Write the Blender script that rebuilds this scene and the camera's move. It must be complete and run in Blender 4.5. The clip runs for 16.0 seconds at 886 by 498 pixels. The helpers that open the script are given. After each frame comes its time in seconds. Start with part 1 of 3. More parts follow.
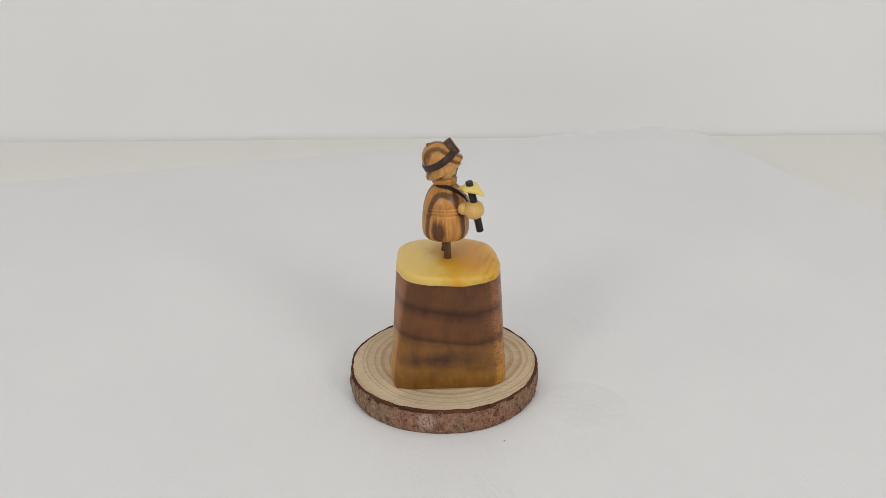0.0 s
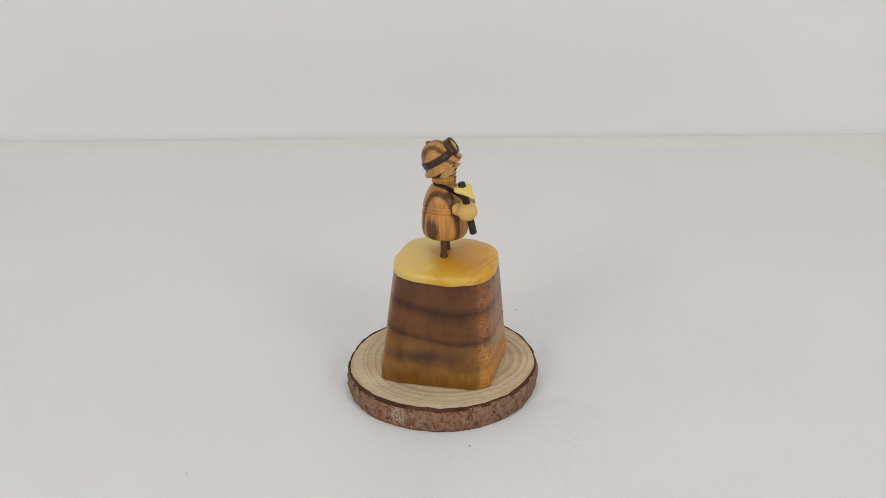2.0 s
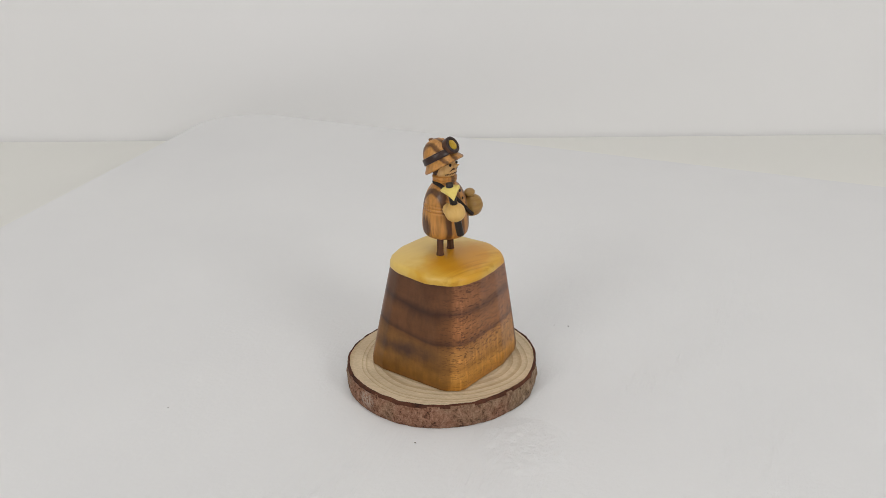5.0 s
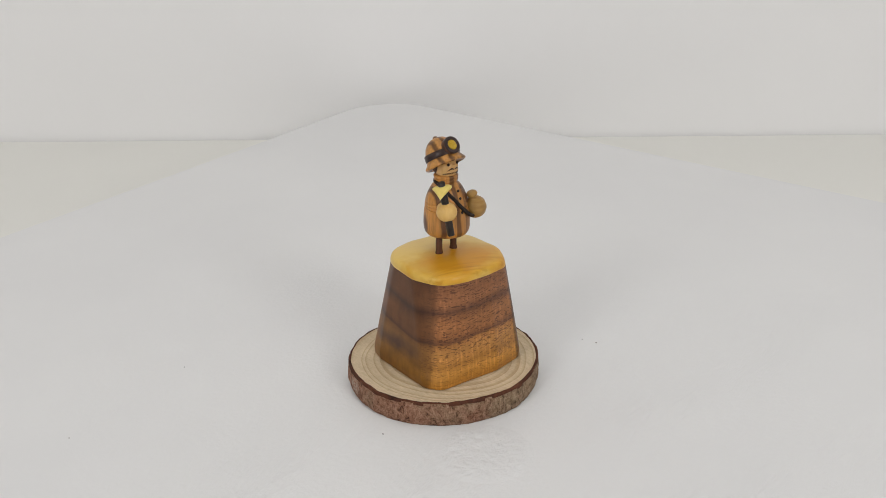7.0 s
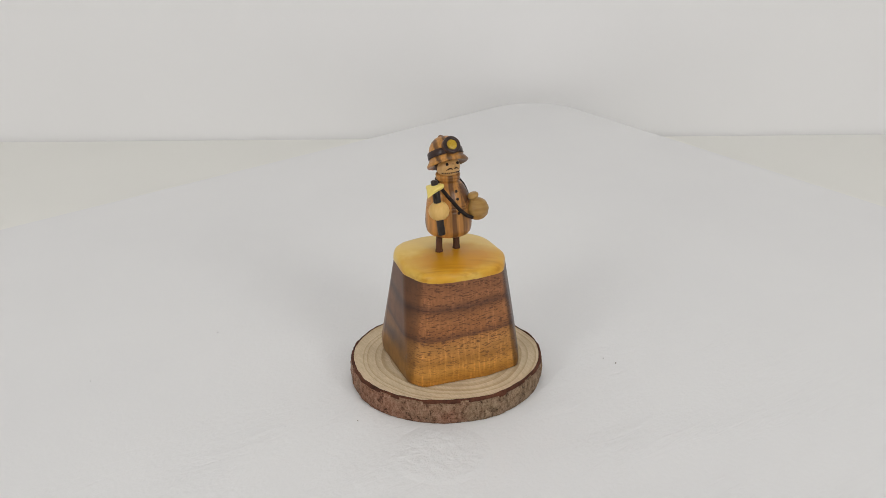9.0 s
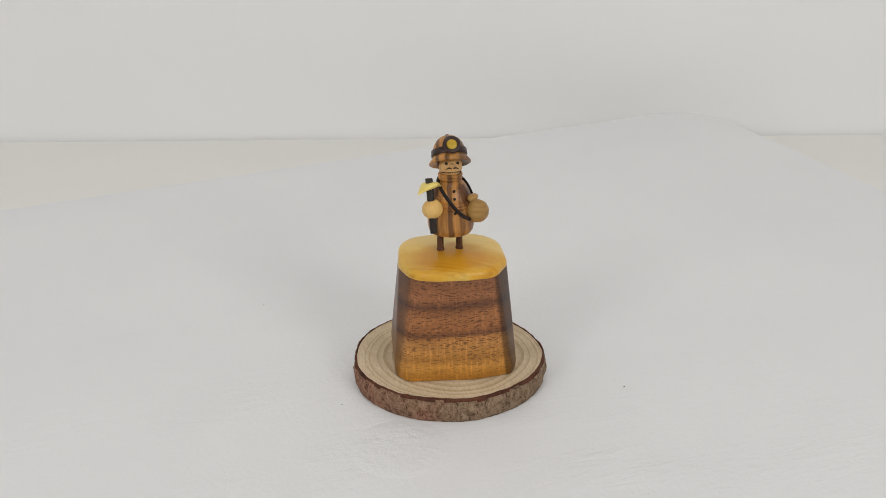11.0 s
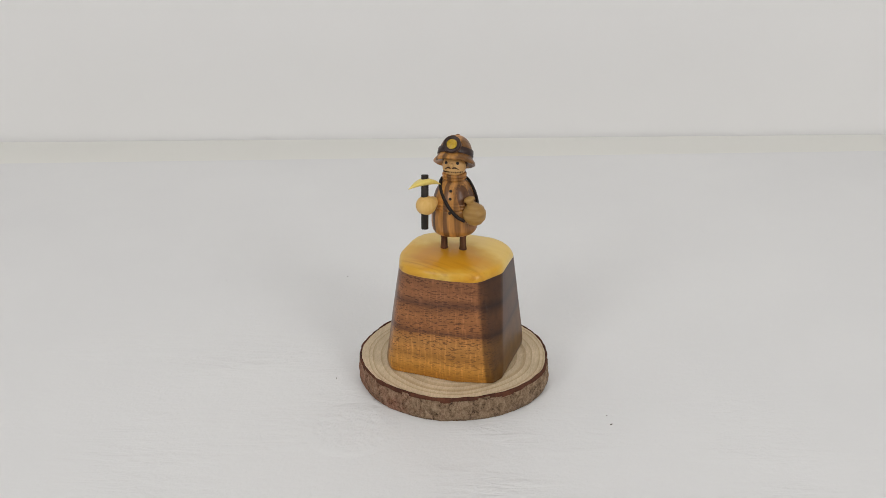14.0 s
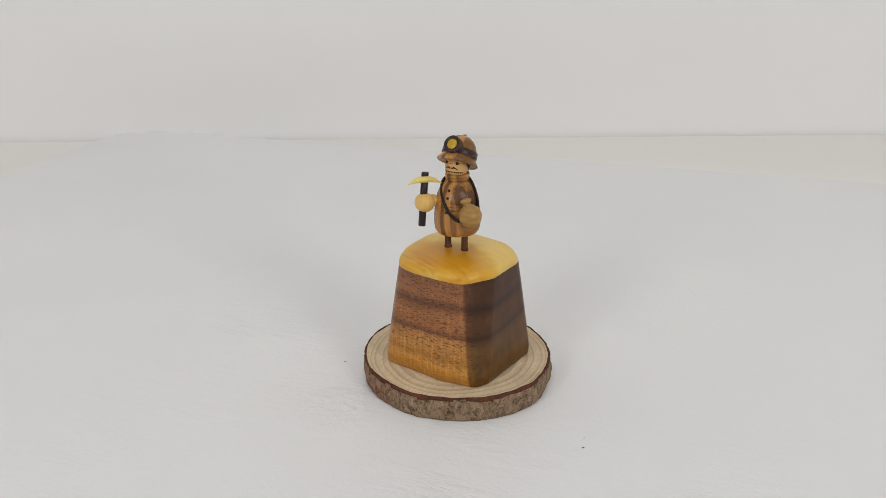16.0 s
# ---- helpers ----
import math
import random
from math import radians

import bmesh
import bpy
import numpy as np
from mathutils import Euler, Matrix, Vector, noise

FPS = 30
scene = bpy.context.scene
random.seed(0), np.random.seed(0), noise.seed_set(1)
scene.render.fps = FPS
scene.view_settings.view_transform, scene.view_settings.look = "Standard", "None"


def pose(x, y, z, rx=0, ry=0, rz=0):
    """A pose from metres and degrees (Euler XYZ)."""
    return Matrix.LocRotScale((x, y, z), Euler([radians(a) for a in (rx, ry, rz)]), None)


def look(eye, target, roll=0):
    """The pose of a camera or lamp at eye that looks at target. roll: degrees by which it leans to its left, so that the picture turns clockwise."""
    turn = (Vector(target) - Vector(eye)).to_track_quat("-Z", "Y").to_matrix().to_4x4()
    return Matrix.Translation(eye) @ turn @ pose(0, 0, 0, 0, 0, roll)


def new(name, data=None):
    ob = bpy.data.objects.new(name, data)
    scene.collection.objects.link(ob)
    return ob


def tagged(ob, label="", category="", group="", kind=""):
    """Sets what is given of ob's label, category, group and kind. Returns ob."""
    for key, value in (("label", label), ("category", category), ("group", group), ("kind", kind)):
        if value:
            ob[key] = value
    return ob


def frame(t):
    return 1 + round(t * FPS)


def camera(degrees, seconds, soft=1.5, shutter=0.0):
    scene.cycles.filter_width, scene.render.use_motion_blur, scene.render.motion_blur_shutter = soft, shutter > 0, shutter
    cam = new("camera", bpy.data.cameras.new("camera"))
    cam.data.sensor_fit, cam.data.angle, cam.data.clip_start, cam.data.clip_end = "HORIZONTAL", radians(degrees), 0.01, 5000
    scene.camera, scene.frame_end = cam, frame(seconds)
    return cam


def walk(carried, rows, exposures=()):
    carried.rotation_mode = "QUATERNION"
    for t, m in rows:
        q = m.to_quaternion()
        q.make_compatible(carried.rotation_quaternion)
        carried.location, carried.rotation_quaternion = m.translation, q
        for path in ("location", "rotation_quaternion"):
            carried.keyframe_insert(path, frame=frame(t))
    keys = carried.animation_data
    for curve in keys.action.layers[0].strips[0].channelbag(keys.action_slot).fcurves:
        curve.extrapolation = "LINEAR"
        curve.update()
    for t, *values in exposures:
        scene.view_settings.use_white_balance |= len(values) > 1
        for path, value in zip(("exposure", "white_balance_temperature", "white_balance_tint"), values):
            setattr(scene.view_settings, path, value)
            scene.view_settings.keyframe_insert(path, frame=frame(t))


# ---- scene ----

MM = 0.001
SHEET_Z = 0.042          # top of the turning sheet above the table


def turn_angle(t):
    """Degrees the turntable has turned at t seconds: almost even, about eight degrees a second."""
    return -8.0117 * t - 0.0160 * ((t - 8.0) ** 2 - 64.0)


cam = camera(48.32, 16.0, soft=0.72)
EYE = (-0.00538, -0.42, 0.24598 + SHEET_Z)
AIM = (-0.00538, -0.42 + math.cos(radians(22.90)), EYE[2] - math.sin(radians(22.90)))
walk(cam, [(0.0, look(EYE, AIM, -0.7216)), (16.0, look(EYE, AIM, -0.7216))])

# ---- light ----
world = bpy.data.worlds.new("world")
scene.world = world
world.use_nodes = True
world.node_tree.nodes["Background"].inputs["Color"].default_value = (0.9, 0.95, 1.0, 1)
world.node_tree.nodes["Background"].inputs["Strength"].default_value = 0.1


def area_lamp(name, eye, target, size, power, colour):
    data = bpy.data.lights.new(name, "AREA")
    data.shape, data.size, data.energy, data.color = "DISK", size, power, colour
    ob = new(name, data)
    ob.matrix_basis = look(eye, target)
    return ob


area_lamp("lamp_left", (-0.95, -1.25, 0.85), (0, 0.45, 0.3), 0.6, 7.05, (1.0, 0.987, 0.976))
area_lamp("lamp_right", (0.95, -1.25, 0.85), (0, 0.45, 0.3), 0.6, 7.85, (1.0, 0.987, 0.976))
# weak unseen fill from above, added to balance the two front lamps
area_lamp("overhead_fill", (0.0, -0.3, 1.8), (0, -0.3, 0), 0.9, 4.1, (1.0, 0.987, 0.976))
scene.view_settings.exposure = -0.02


# ---- materials ----
def material(name, rough=0.6, spec=0.5, coat=0.0):
    m = bpy.data.materials.new(name)
    m.use_nodes = True
    b = m.node_tree.nodes["Principled BSDF"]
    b.inputs["Roughness"].default_value = rough
    b.inputs["Specular IOR Level"].default_value = spec
    b.inputs["Coat Weight"].default_value = coat
    b.inputs["Coat Roughness"].default_value = 0.15
    return m, m.node_tree, b


def node(nt, kind, **inputs):
    n = nt.nodes.new(kind)
    for key, value in inputs.items():
        key = key.replace("_", " ")
        if hasattr(value, "is_linked"):
            nt.links.new(value, n.inputs[key])
        else:
            n.inputs[key].default_value = value
    return n


def coords(nt, scale=(1, 1, 1), turn=(0, 0, 0), shift=(0, 0, 0)):
    c = nt.nodes.new("ShaderNodeTexCoord")
    m = nt.nodes.new("ShaderNodeMapping")
    m.inputs["Scale"].default_value = scale
    m.inputs["Rotation"].default_value = turn
    m.inputs["Location"].default_value = shift
    nt.links.new(c.outputs["Object"], m.inputs["Vector"])
    return m.outputs["Vector"]


def along_way(nt, degrees, scale):
    """Object coordinates turned by that angle about z, then stretched."""
    m = nt.nodes.new("ShaderNodeMapping")
    m.inputs["Scale"].default_value = scale
    nt.links.new(coords(nt, (1, 1, 1), (0, 0, radians(-degrees))), m.inputs["Vector"])
    return m.outputs["Vector"]


def ramp(nt, fac, stops):
    r = nt.nodes.new("ShaderNodeValToRGB")
    els = r.color_ramp.elements
    while len(els) < len(stops):
        els.new(0.5)
    for e, (p, c) in zip(els, stops):
        e.position = p
        e.color = (*c, 1)
    nt.links.new(fac, r.inputs["Fac"])
    return r.outputs["Color"]


def mix(nt, fac, a, b, blend="MIX"):
    n = nt.nodes.new("ShaderNodeMix")
    n.data_type, n.blend_type = "RGBA", blend
    for value, socket in ((fac, n.inputs[0]), (a, n.inputs[6]), (b, n.inputs[7])):
        if hasattr(value, "is_linked"):
            nt.links.new(value, socket)
        elif isinstance(value, tuple):
            socket.default_value = (*value, 1)
        else:
            socket.default_value = value
    return n.outputs[2]


def math_node(nt, op, a, b=0.0):
    n = nt.nodes.new("ShaderNodeMath")
    n.operation = op
    for value, socket in ((a, n.inputs[0]), (b, n.inputs[1])):
        if hasattr(value, "is_linked"):
            nt.links.new(value, socket)
        else:
            socket.default_value = value
    return n.outputs[0]


def bump(nt, b, height, strength, distance):
    n = node(nt, "ShaderNodeBump", Height=height, Strength=strength, Distance=distance)
    nt.links.new(n.outputs["Normal"], b.inputs["Normal"])
    return n


def noise_tex(nt, vec, scale, detail=4.0, rough=0.55, distort=0.0):
    n = node(nt, "ShaderNodeTexNoise", Vector=vec, Scale=scale, Detail=detail, Roughness=rough, Distortion=distort)
    return n.outputs["Fac"]


def plain_paint(name, light, dark, rough=0.7, grain=900.0, relief=0.15):
    m, nt, b = material(name, rough, 0.3)
    v = coords(nt)
    big = noise_tex(nt, v, 3.0, 3.0)
    nt.links.new(ramp(nt, big, [(0.3, dark), (0.7, light)]), b.inputs["Base Color"])
    bump(nt, b, noise_tex(nt, v, grain, 3.0), relief, 0.0003)
    return m


def sheet_paint():
    """White brushed paint: fine streaks along one way, a round rubbed patch beside the slice."""
    m, nt, b = material("sheet_paint", 0.5, 0.35)
    v = coords(nt)
    big = noise_tex(nt, v, 6.0, 4.0)
    nt.links.new(ramp(nt, big, [(0.3, (0.765, 0.765, 0.765)), (0.7, (0.80, 0.80, 0.795))]), b.inputs["Base Color"])
    streak = noise_tex(nt, along_way(nt, 108, (26, 150, 60)), 1.5, 5.0, 0.66, 0.9)
    grain = noise_tex(nt, v, 420.0, 4.0, 0.6)
    where = noise_tex(nt, along_way(nt, 108, (9, 22, 10)), 1.0, 3.0)
    amount = ramp(nt, where, [(0.45, (0.10,) * 3), (0.64, (1.0,) * 3)])
    far = nt.nodes.new("ShaderNodeVectorMath")
    far.operation = "LENGTH"
    nt.links.new(v, far.inputs[0])
    worn = ramp(nt, math_node(nt, "MULTIPLY", far.outputs["Value"], 2.0), [(0.25, (1.0,) * 3), (0.52, (0.08,) * 3)])
    sep = nt.nodes.new("ShaderNodeSeparateXYZ")
    nt.links.new(v, sep.inputs[0])
    half = ramp(nt, math_node(nt, "ADD", math_node(nt, "MULTIPLY", sep.outputs["X"], 4.0), 0.5), [(0.38, (0.3,) * 3), (0.62, (1.0,) * 3)])
    streaks = math_node(nt, "MULTIPLY", math_node(nt, "MULTIPLY", math_node(nt, "MULTIPLY", streak, amount), worn), half)
    # the rubbed patch
    d = nt.nodes.new("ShaderNodeVectorMath")
    d.operation = "DISTANCE"
    nt.links.new(v, d.inputs[0])
    d.inputs[1].default_value = PATCH
    ring = ramp(nt, math_node(nt, "DIVIDE", d.outputs["Value"], 0.022), [(0.0, (0.9,) * 3), (0.6, (0.85,) * 3), (0.82, (0.6,) * 3), (1.0, (0.0,) * 3)])
    coarse = noise_tex(nt, v, 190.0, 4.0, 0.65)
    patch = math_node(nt, "MULTIPLY", ring, coarse)
    total = math_node(nt, "ADD", math_node(nt, "ADD", streaks, math_node(nt, "MULTIPLY", math_node(nt, "MULTIPLY", grain, 0.25), worn)), math_node(nt, "MULTIPLY", patch, 1.35))
    bump(nt, b, total, 0.72, 0.0016)
    return m


def layered_wood(name, layers, light, dark, tilt=(0, 0, 0), seed=0.0, wander=0.0016, patches=()):
    """Lacquered striped wood: growth layers lie across y, light and dark by the given (place in mm, darkness) rows."""
    m, nt, b = material(name, 0.34, 0.28, 0.10)
    v = coords(nt, (1, 1, 1), tilt)
    warp = noise_tex(nt, coords(nt, (1, 1, 0.35), tilt, (seed, seed * 0.7, seed * 0.3)), 150.0, 3.0, 0.5)
    fine = noise_tex(nt, coords(nt, (1, 1, 0.07), tilt, (seed, 0, 0)), 1000.0, 3.0, 0.6)
    cloud = noise_tex(nt, coords(nt, (1, 1, 0.5), tilt, (0, seed, 0)), 190.0, 3.0, 0.55)
    sep = nt.nodes.new("ShaderNodeSeparateXYZ")
    nt.links.new(v, sep.inputs[0])
    y = math_node(nt, "ADD", sep.outputs["Y"], math_node(nt, "MULTIPLY", math_node(nt, "SUBTRACT", warp, 0.5), wander * 2.2))
    y = math_node(nt, "ADD", y, math_node(nt, "MULTIPLY", math_node(nt, "SUBTRACT", fine, 0.5), 0.0006))
    place = math_node(nt, "ADD", math_node(nt, "DIVIDE", y, 0.026), 0.5)
    mask = ramp(nt, place, [((p / 26.0) + 0.5, (k,) * 3) for p, k in layers])
    # heartwood patches: (x, y, z, reach) in mm
    for px, py, pz, reach in patches:
        d = nt.nodes.new("ShaderNodeVectorMath")
        d.operation = "DISTANCE"
        nt.links.new(coords(nt, (1, 1, 0.6)), d.inputs[0])
        d.inputs[1].default_value = (px * MM, py * MM, pz * MM * 0.6)
        edge = math_node(nt, "ADD", math_node(nt, "DIVIDE", d.outputs["Value"], reach * MM), math_node(nt, "MULTIPLY", math_node(nt, "SUBTRACT", fine, 0.5), 0.9))
        mask = math_node(nt, "MAXIMUM", mask, ramp(nt, edge, [(0.6, (0.88,) * 3), (1.0, (0.0,) * 3)]))
    tone = math_node(nt, "ADD", math_node(nt, "MULTIPLY", fine, 0.6), math_node(nt, "MULTIPLY", cloud, 0.4))
    mid = tuple(0.58 * p + 0.2 * q for p, q in zip(light, dark))
    base = ramp(nt, tone, [(0.36, mid), (0.60, light)])
    deep = ramp(nt, tone, [(0.35, dark), (0.66, tuple(1.7 * k for k in dark))])
    nt.links.new(mix(nt, mask, base, deep), b.inputs["Base Color"])
    relief = math_node(nt, "ADD", math_node(nt, "MULTIPLY", fine, 0.5), cloud)
    bump(nt, b, relief, 0.45, 0.00045)
    return m


def fine_wood(name, light, dark, rough=0.4, scale=1.0, stretch=(1, 1, 0.12), coat=0.08, turn=(0, 0, 0)):
    m, nt, b = material(name, rough, 0.24, coat * 0.6)
    grain = noise_tex(nt, coords(nt, stretch, turn), 900.0 * scale, 5.0, 0.6, 0.3)
    broad = noise_tex(nt, coords(nt), 130.0 * scale, 3.0)
    fac = math_node(nt, "ADD", math_node(nt, "MULTIPLY", grain, 0.55), math_node(nt, "MULTIPLY", broad, 0.45))
    nt.links.new(ramp(nt, fac, [(0.3, dark), (0.68, light)]), b.inputs["Base Color"])
    bump(nt, b, grain, 0.2, 0.0002)
    return m


def walnut():
    """Lacquered walnut: horizontal bands of growth that sweep in arcs, darker pores, honey-coloured foot."""
    m, nt, b = material("walnut", 0.36, 0.26, 0.08)
    v = coords(nt)
    warp = noise_tex(nt, coords(nt, (1, 1, 1), (0, 0, 0), (0.3, 0.1, 0)), 26.0, 2.0, 0.5)
    sep = nt.nodes.new("ShaderNodeSeparateXYZ")
    nt.links.new(v, sep.inputs[0])
    # height of the growth layers: they dish a little towards the middle of the block
    x2 = math_node(nt, "MULTIPLY", math_node(nt, "POWER", math_node(nt, "ABSOLUTE", math_node(nt, "ADD", sep.outputs["X"], -0.010)), 2.0), 3.2)
    h = math_node(nt, "ADD", sep.outputs["Z"], math_node(nt, "MULTIPLY", math_node(nt, "SUBTRACT", warp, 0.5), 0.0045))
    h = math_node(nt, "SUBTRACT", h, x2)
    h = math_node(nt, "SUBTRACT", h, 0.0004)
    f = math_node(nt, "DIVIDE", h, 0.052)
    layers = ramp(nt, f, [(0.0, (0.43, 0.185, 0.028)), (0.13, (0.51, 0.235, 0.045)), (0.20, (0.40, 0.175, 0.034)), (0.33, (0.47, 0.215, 0.055)),
                          (0.40, (0.345, 0.145, 0.040)), (0.425, (0.150, 0.060, 0.025)), (0.47, (0.285, 0.112, 0.038)), (0.60, (0.335, 0.136, 0.048)), (0.66, (0.215, 0.086, 0.034)),
                          (0.69, (0.125, 0.052, 0.027)), (0.75, (0.275, 0.112, 0.045)), (0.90, (0.24, 0.097, 0.041)), (0.97, (0.125, 0.051, 0.027))])
    # fine lines along the layers
    comb = nt.nodes.new("ShaderNodeCombineXYZ")
    nt.links.new(math_node(nt, "MULTIPLY", sep.outputs["X"], 30.0), comb.inputs[0])
    nt.links.new(math_node(nt, "MULTIPLY", sep.outputs["Y"], 30.0), comb.inputs[1])
    nt.links.new(math_node(nt, "MULTIPLY", h, 420.0), comb.inputs[2])
    lines = noise_tex(nt, comb.outputs[0], 1.0, 5.0, 0.65)
    tone = ramp(nt, lines, [(0.32, (0.84,) * 3), (0.68, (1.20,) * 3)])
    colour = mix(nt, 1.0, layers, tone, "MULTIPLY")
    ahead = math_node(nt, "ADD", math_node(nt, "MULTIPLY", math_node(nt, "ADD", sep.outputs["X"], math_node(nt, "MULTIPLY", sep.outputs["Z"], 0.065)), 20.0), 0.5)
    facing = ramp(nt, ahead, [(0.82, (0.25,) * 3), (0.91, (1.0,) * 3)])
    colour = mix(nt, facing, layers, colour)
    # pores: short dark dashes
    comb2 = nt.nodes.new("ShaderNodeCombineXYZ")
    nt.links.new(math_node(nt, "MULTIPLY", sep.outputs["X"], 420.0), comb2.inputs[0])
    nt.links.new(math_node(nt, "MULTIPLY", sep.outputs["Y"], 420.0), comb2.inputs[1])
    nt.links.new(math_node(nt, "MULTIPLY", h, 1900.0), comb2.inputs[2])
    pore = noise_tex(nt, comb2.outputs[0], 1.0, 2.0, 0.5)
    front = ramp(nt, math_node(nt, "ADD", math_node(nt, "MULTIPLY", sep.outputs["X"], 20.0), 0.5), [(0.72, (0.15,) * 3), (0.9, (1.0,) * 3)])
    front = math_node(nt, "MULTIPLY", front, ramp(nt, f, [(0.04, (0.35,) * 3), (0.34, (1.0,) * 3)]))
    pores = math_node(nt, "MULTIPLY", ramp(nt, pore, [(0.555, (0.0,) * 3), (0.60, (1.0,) * 3)]), front)
    colour = mix(nt, math_node(nt, "MULTIPLY", pores, 0.7), colour, (0.058, 0.021, 0.012))
    # short upright flecks across the layers
    fleck = noise_tex(nt, coords(nt, (1.0, 1.0, 0.10)), 900.0, 2.0, 0.5)
    colour = mix(nt, facing, colour, mix(nt, 1.0, colour, ramp(nt, fleck, [(0.36, (0.92,) * 3), (0.55, (1.0,) * 3), (0.68, (1.28,) * 3)]), "MULTIPLY"))
    # end grain on the two y sides, deeper and cloudier; corner facets get painted shade
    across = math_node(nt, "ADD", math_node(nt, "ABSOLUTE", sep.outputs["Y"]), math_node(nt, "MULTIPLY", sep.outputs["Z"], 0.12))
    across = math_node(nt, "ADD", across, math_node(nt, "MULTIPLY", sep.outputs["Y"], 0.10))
    ends_and_facets = ramp(nt, math_node(nt, "MULTIPLY", across, 30.0), [(0.722, (0.0,) * 3), (0.757, (0.8,) * 3), (0.84, (1.0,) * 3)])
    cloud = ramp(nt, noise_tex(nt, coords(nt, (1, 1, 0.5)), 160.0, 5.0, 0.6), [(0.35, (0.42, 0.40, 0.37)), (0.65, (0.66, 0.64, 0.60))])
    # both y sides multiplied darker again, the +y side most
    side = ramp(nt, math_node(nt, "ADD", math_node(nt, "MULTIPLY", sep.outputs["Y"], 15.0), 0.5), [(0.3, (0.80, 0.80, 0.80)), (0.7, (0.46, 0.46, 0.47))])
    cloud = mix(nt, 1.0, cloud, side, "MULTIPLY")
    colour = mix(nt, ends_and_facets, colour, mix(nt, 1.0, colour, cloud, "MULTIPLY"))
    # dark smudge of heartwood on one side
    d = nt.nodes.new("ShaderNodeVectorMath")
    d.operation = "DISTANCE"
    stretched = coords(nt, (0.62, 1.0, 2.8), (0, 0, 0), (0.0050, 0.0295, -0.0148 * 2.8))
    nt.links.new(stretched, d.inputs[0])
    d.inputs[1].default_value = (0, 0, 0)
    ragged = math_node(nt, "ADD", d.outputs["Value"], math_node(nt, "MULTIPLY", math_node(nt, "SUBTRACT", noise_tex(nt, v, 150.0, 3.0), 0.5), 0.016))
    smudge = ramp(nt, math_node(nt, "DIVIDE", ragged, 0.017), [(0.15, (0.75,) * 3), (0.8, (0.0,) * 3)])
    colour = mix(nt, smudge, colour, (0.04, 0.018, 0.016))
    nt.links.new(colour, b.inputs["Base Color"])
    bump(nt, b, math_node(nt, "SUBTRACT", math_node(nt, "MULTIPLY", lines, 0.4), pores), 0.22, 0.0002)
    return m


def cap_wood():
    """Yellow boxwood, satin: pale at the margin, an amber heart, fine slanting growth lines."""
    m, nt, b = material("yellow_boxwood", 0.36, 0.32, 0.08)
    v = coords(nt)
    broad = noise_tex(nt, v, 55.0, 3.0, 0.5, 0.4)
    heart = nt.nodes.new("ShaderNodeVectorMath")
    heart.operation = "DISTANCE"
    nt.links.new(coords(nt, (1.0, 0.62, 0.0), (0, 0, 0), (-0.0075, 0.0, 0.0)), heart.inputs[0])
    heart.inputs[1].default_value = (0, 0, 0)
    reach = math_node(nt, "ADD", math_node(nt, "DIVIDE", heart.outputs["Value"], 0.0205), math_node(nt, "MULTIPLY", math_node(nt, "SUBTRACT", broad, 0.5), 1.3))
    base = ramp(nt, reach, [(0.42, (0.62, 0.285, 0.014)), (0.74, (0.66, 0.375, 0.044)), (0.9, (0.715, 0.475, 0.105)), (1.25, (0.74, 0.51, 0.135))])
    lines = noise_tex(nt, along_way(nt, 77, (0.10, 1.0, 0.9)), 430.0, 3.0, 0.5, 0.3)
    tone = ramp(nt, lines, [(0.36, (0.84, 0.77, 0.60)), (0.48, (0.97, 0.96, 0.93)), (0.65, (1.05, 1.06, 1.10))])
    sep = nt.nodes.new("ShaderNodeSeparateXYZ")
    nt.links.new(v, sep.inputs[0])
    rim = ramp(nt, math_node(nt, "MULTIPLY", sep.outputs["X"], 40.0), [(0.30, (0.16,) * 3), (0.62, (1.0,) * 3)])
    nt.links.new(mix(nt, rim, base, mix(nt, 1.0, base, tone, "MULTIPLY")), b.inputs["Base Color"])
    bump(nt, b, lines, 0.08, 0.0002)
    return m


def node_radius(nt, r):
    n = nt.nodes.new("ShaderNodeCombineXYZ")
    nt.links.new(math_node(nt, "MULTIPLY", r, 130.0), n.inputs[0])
    return n.outputs[0]


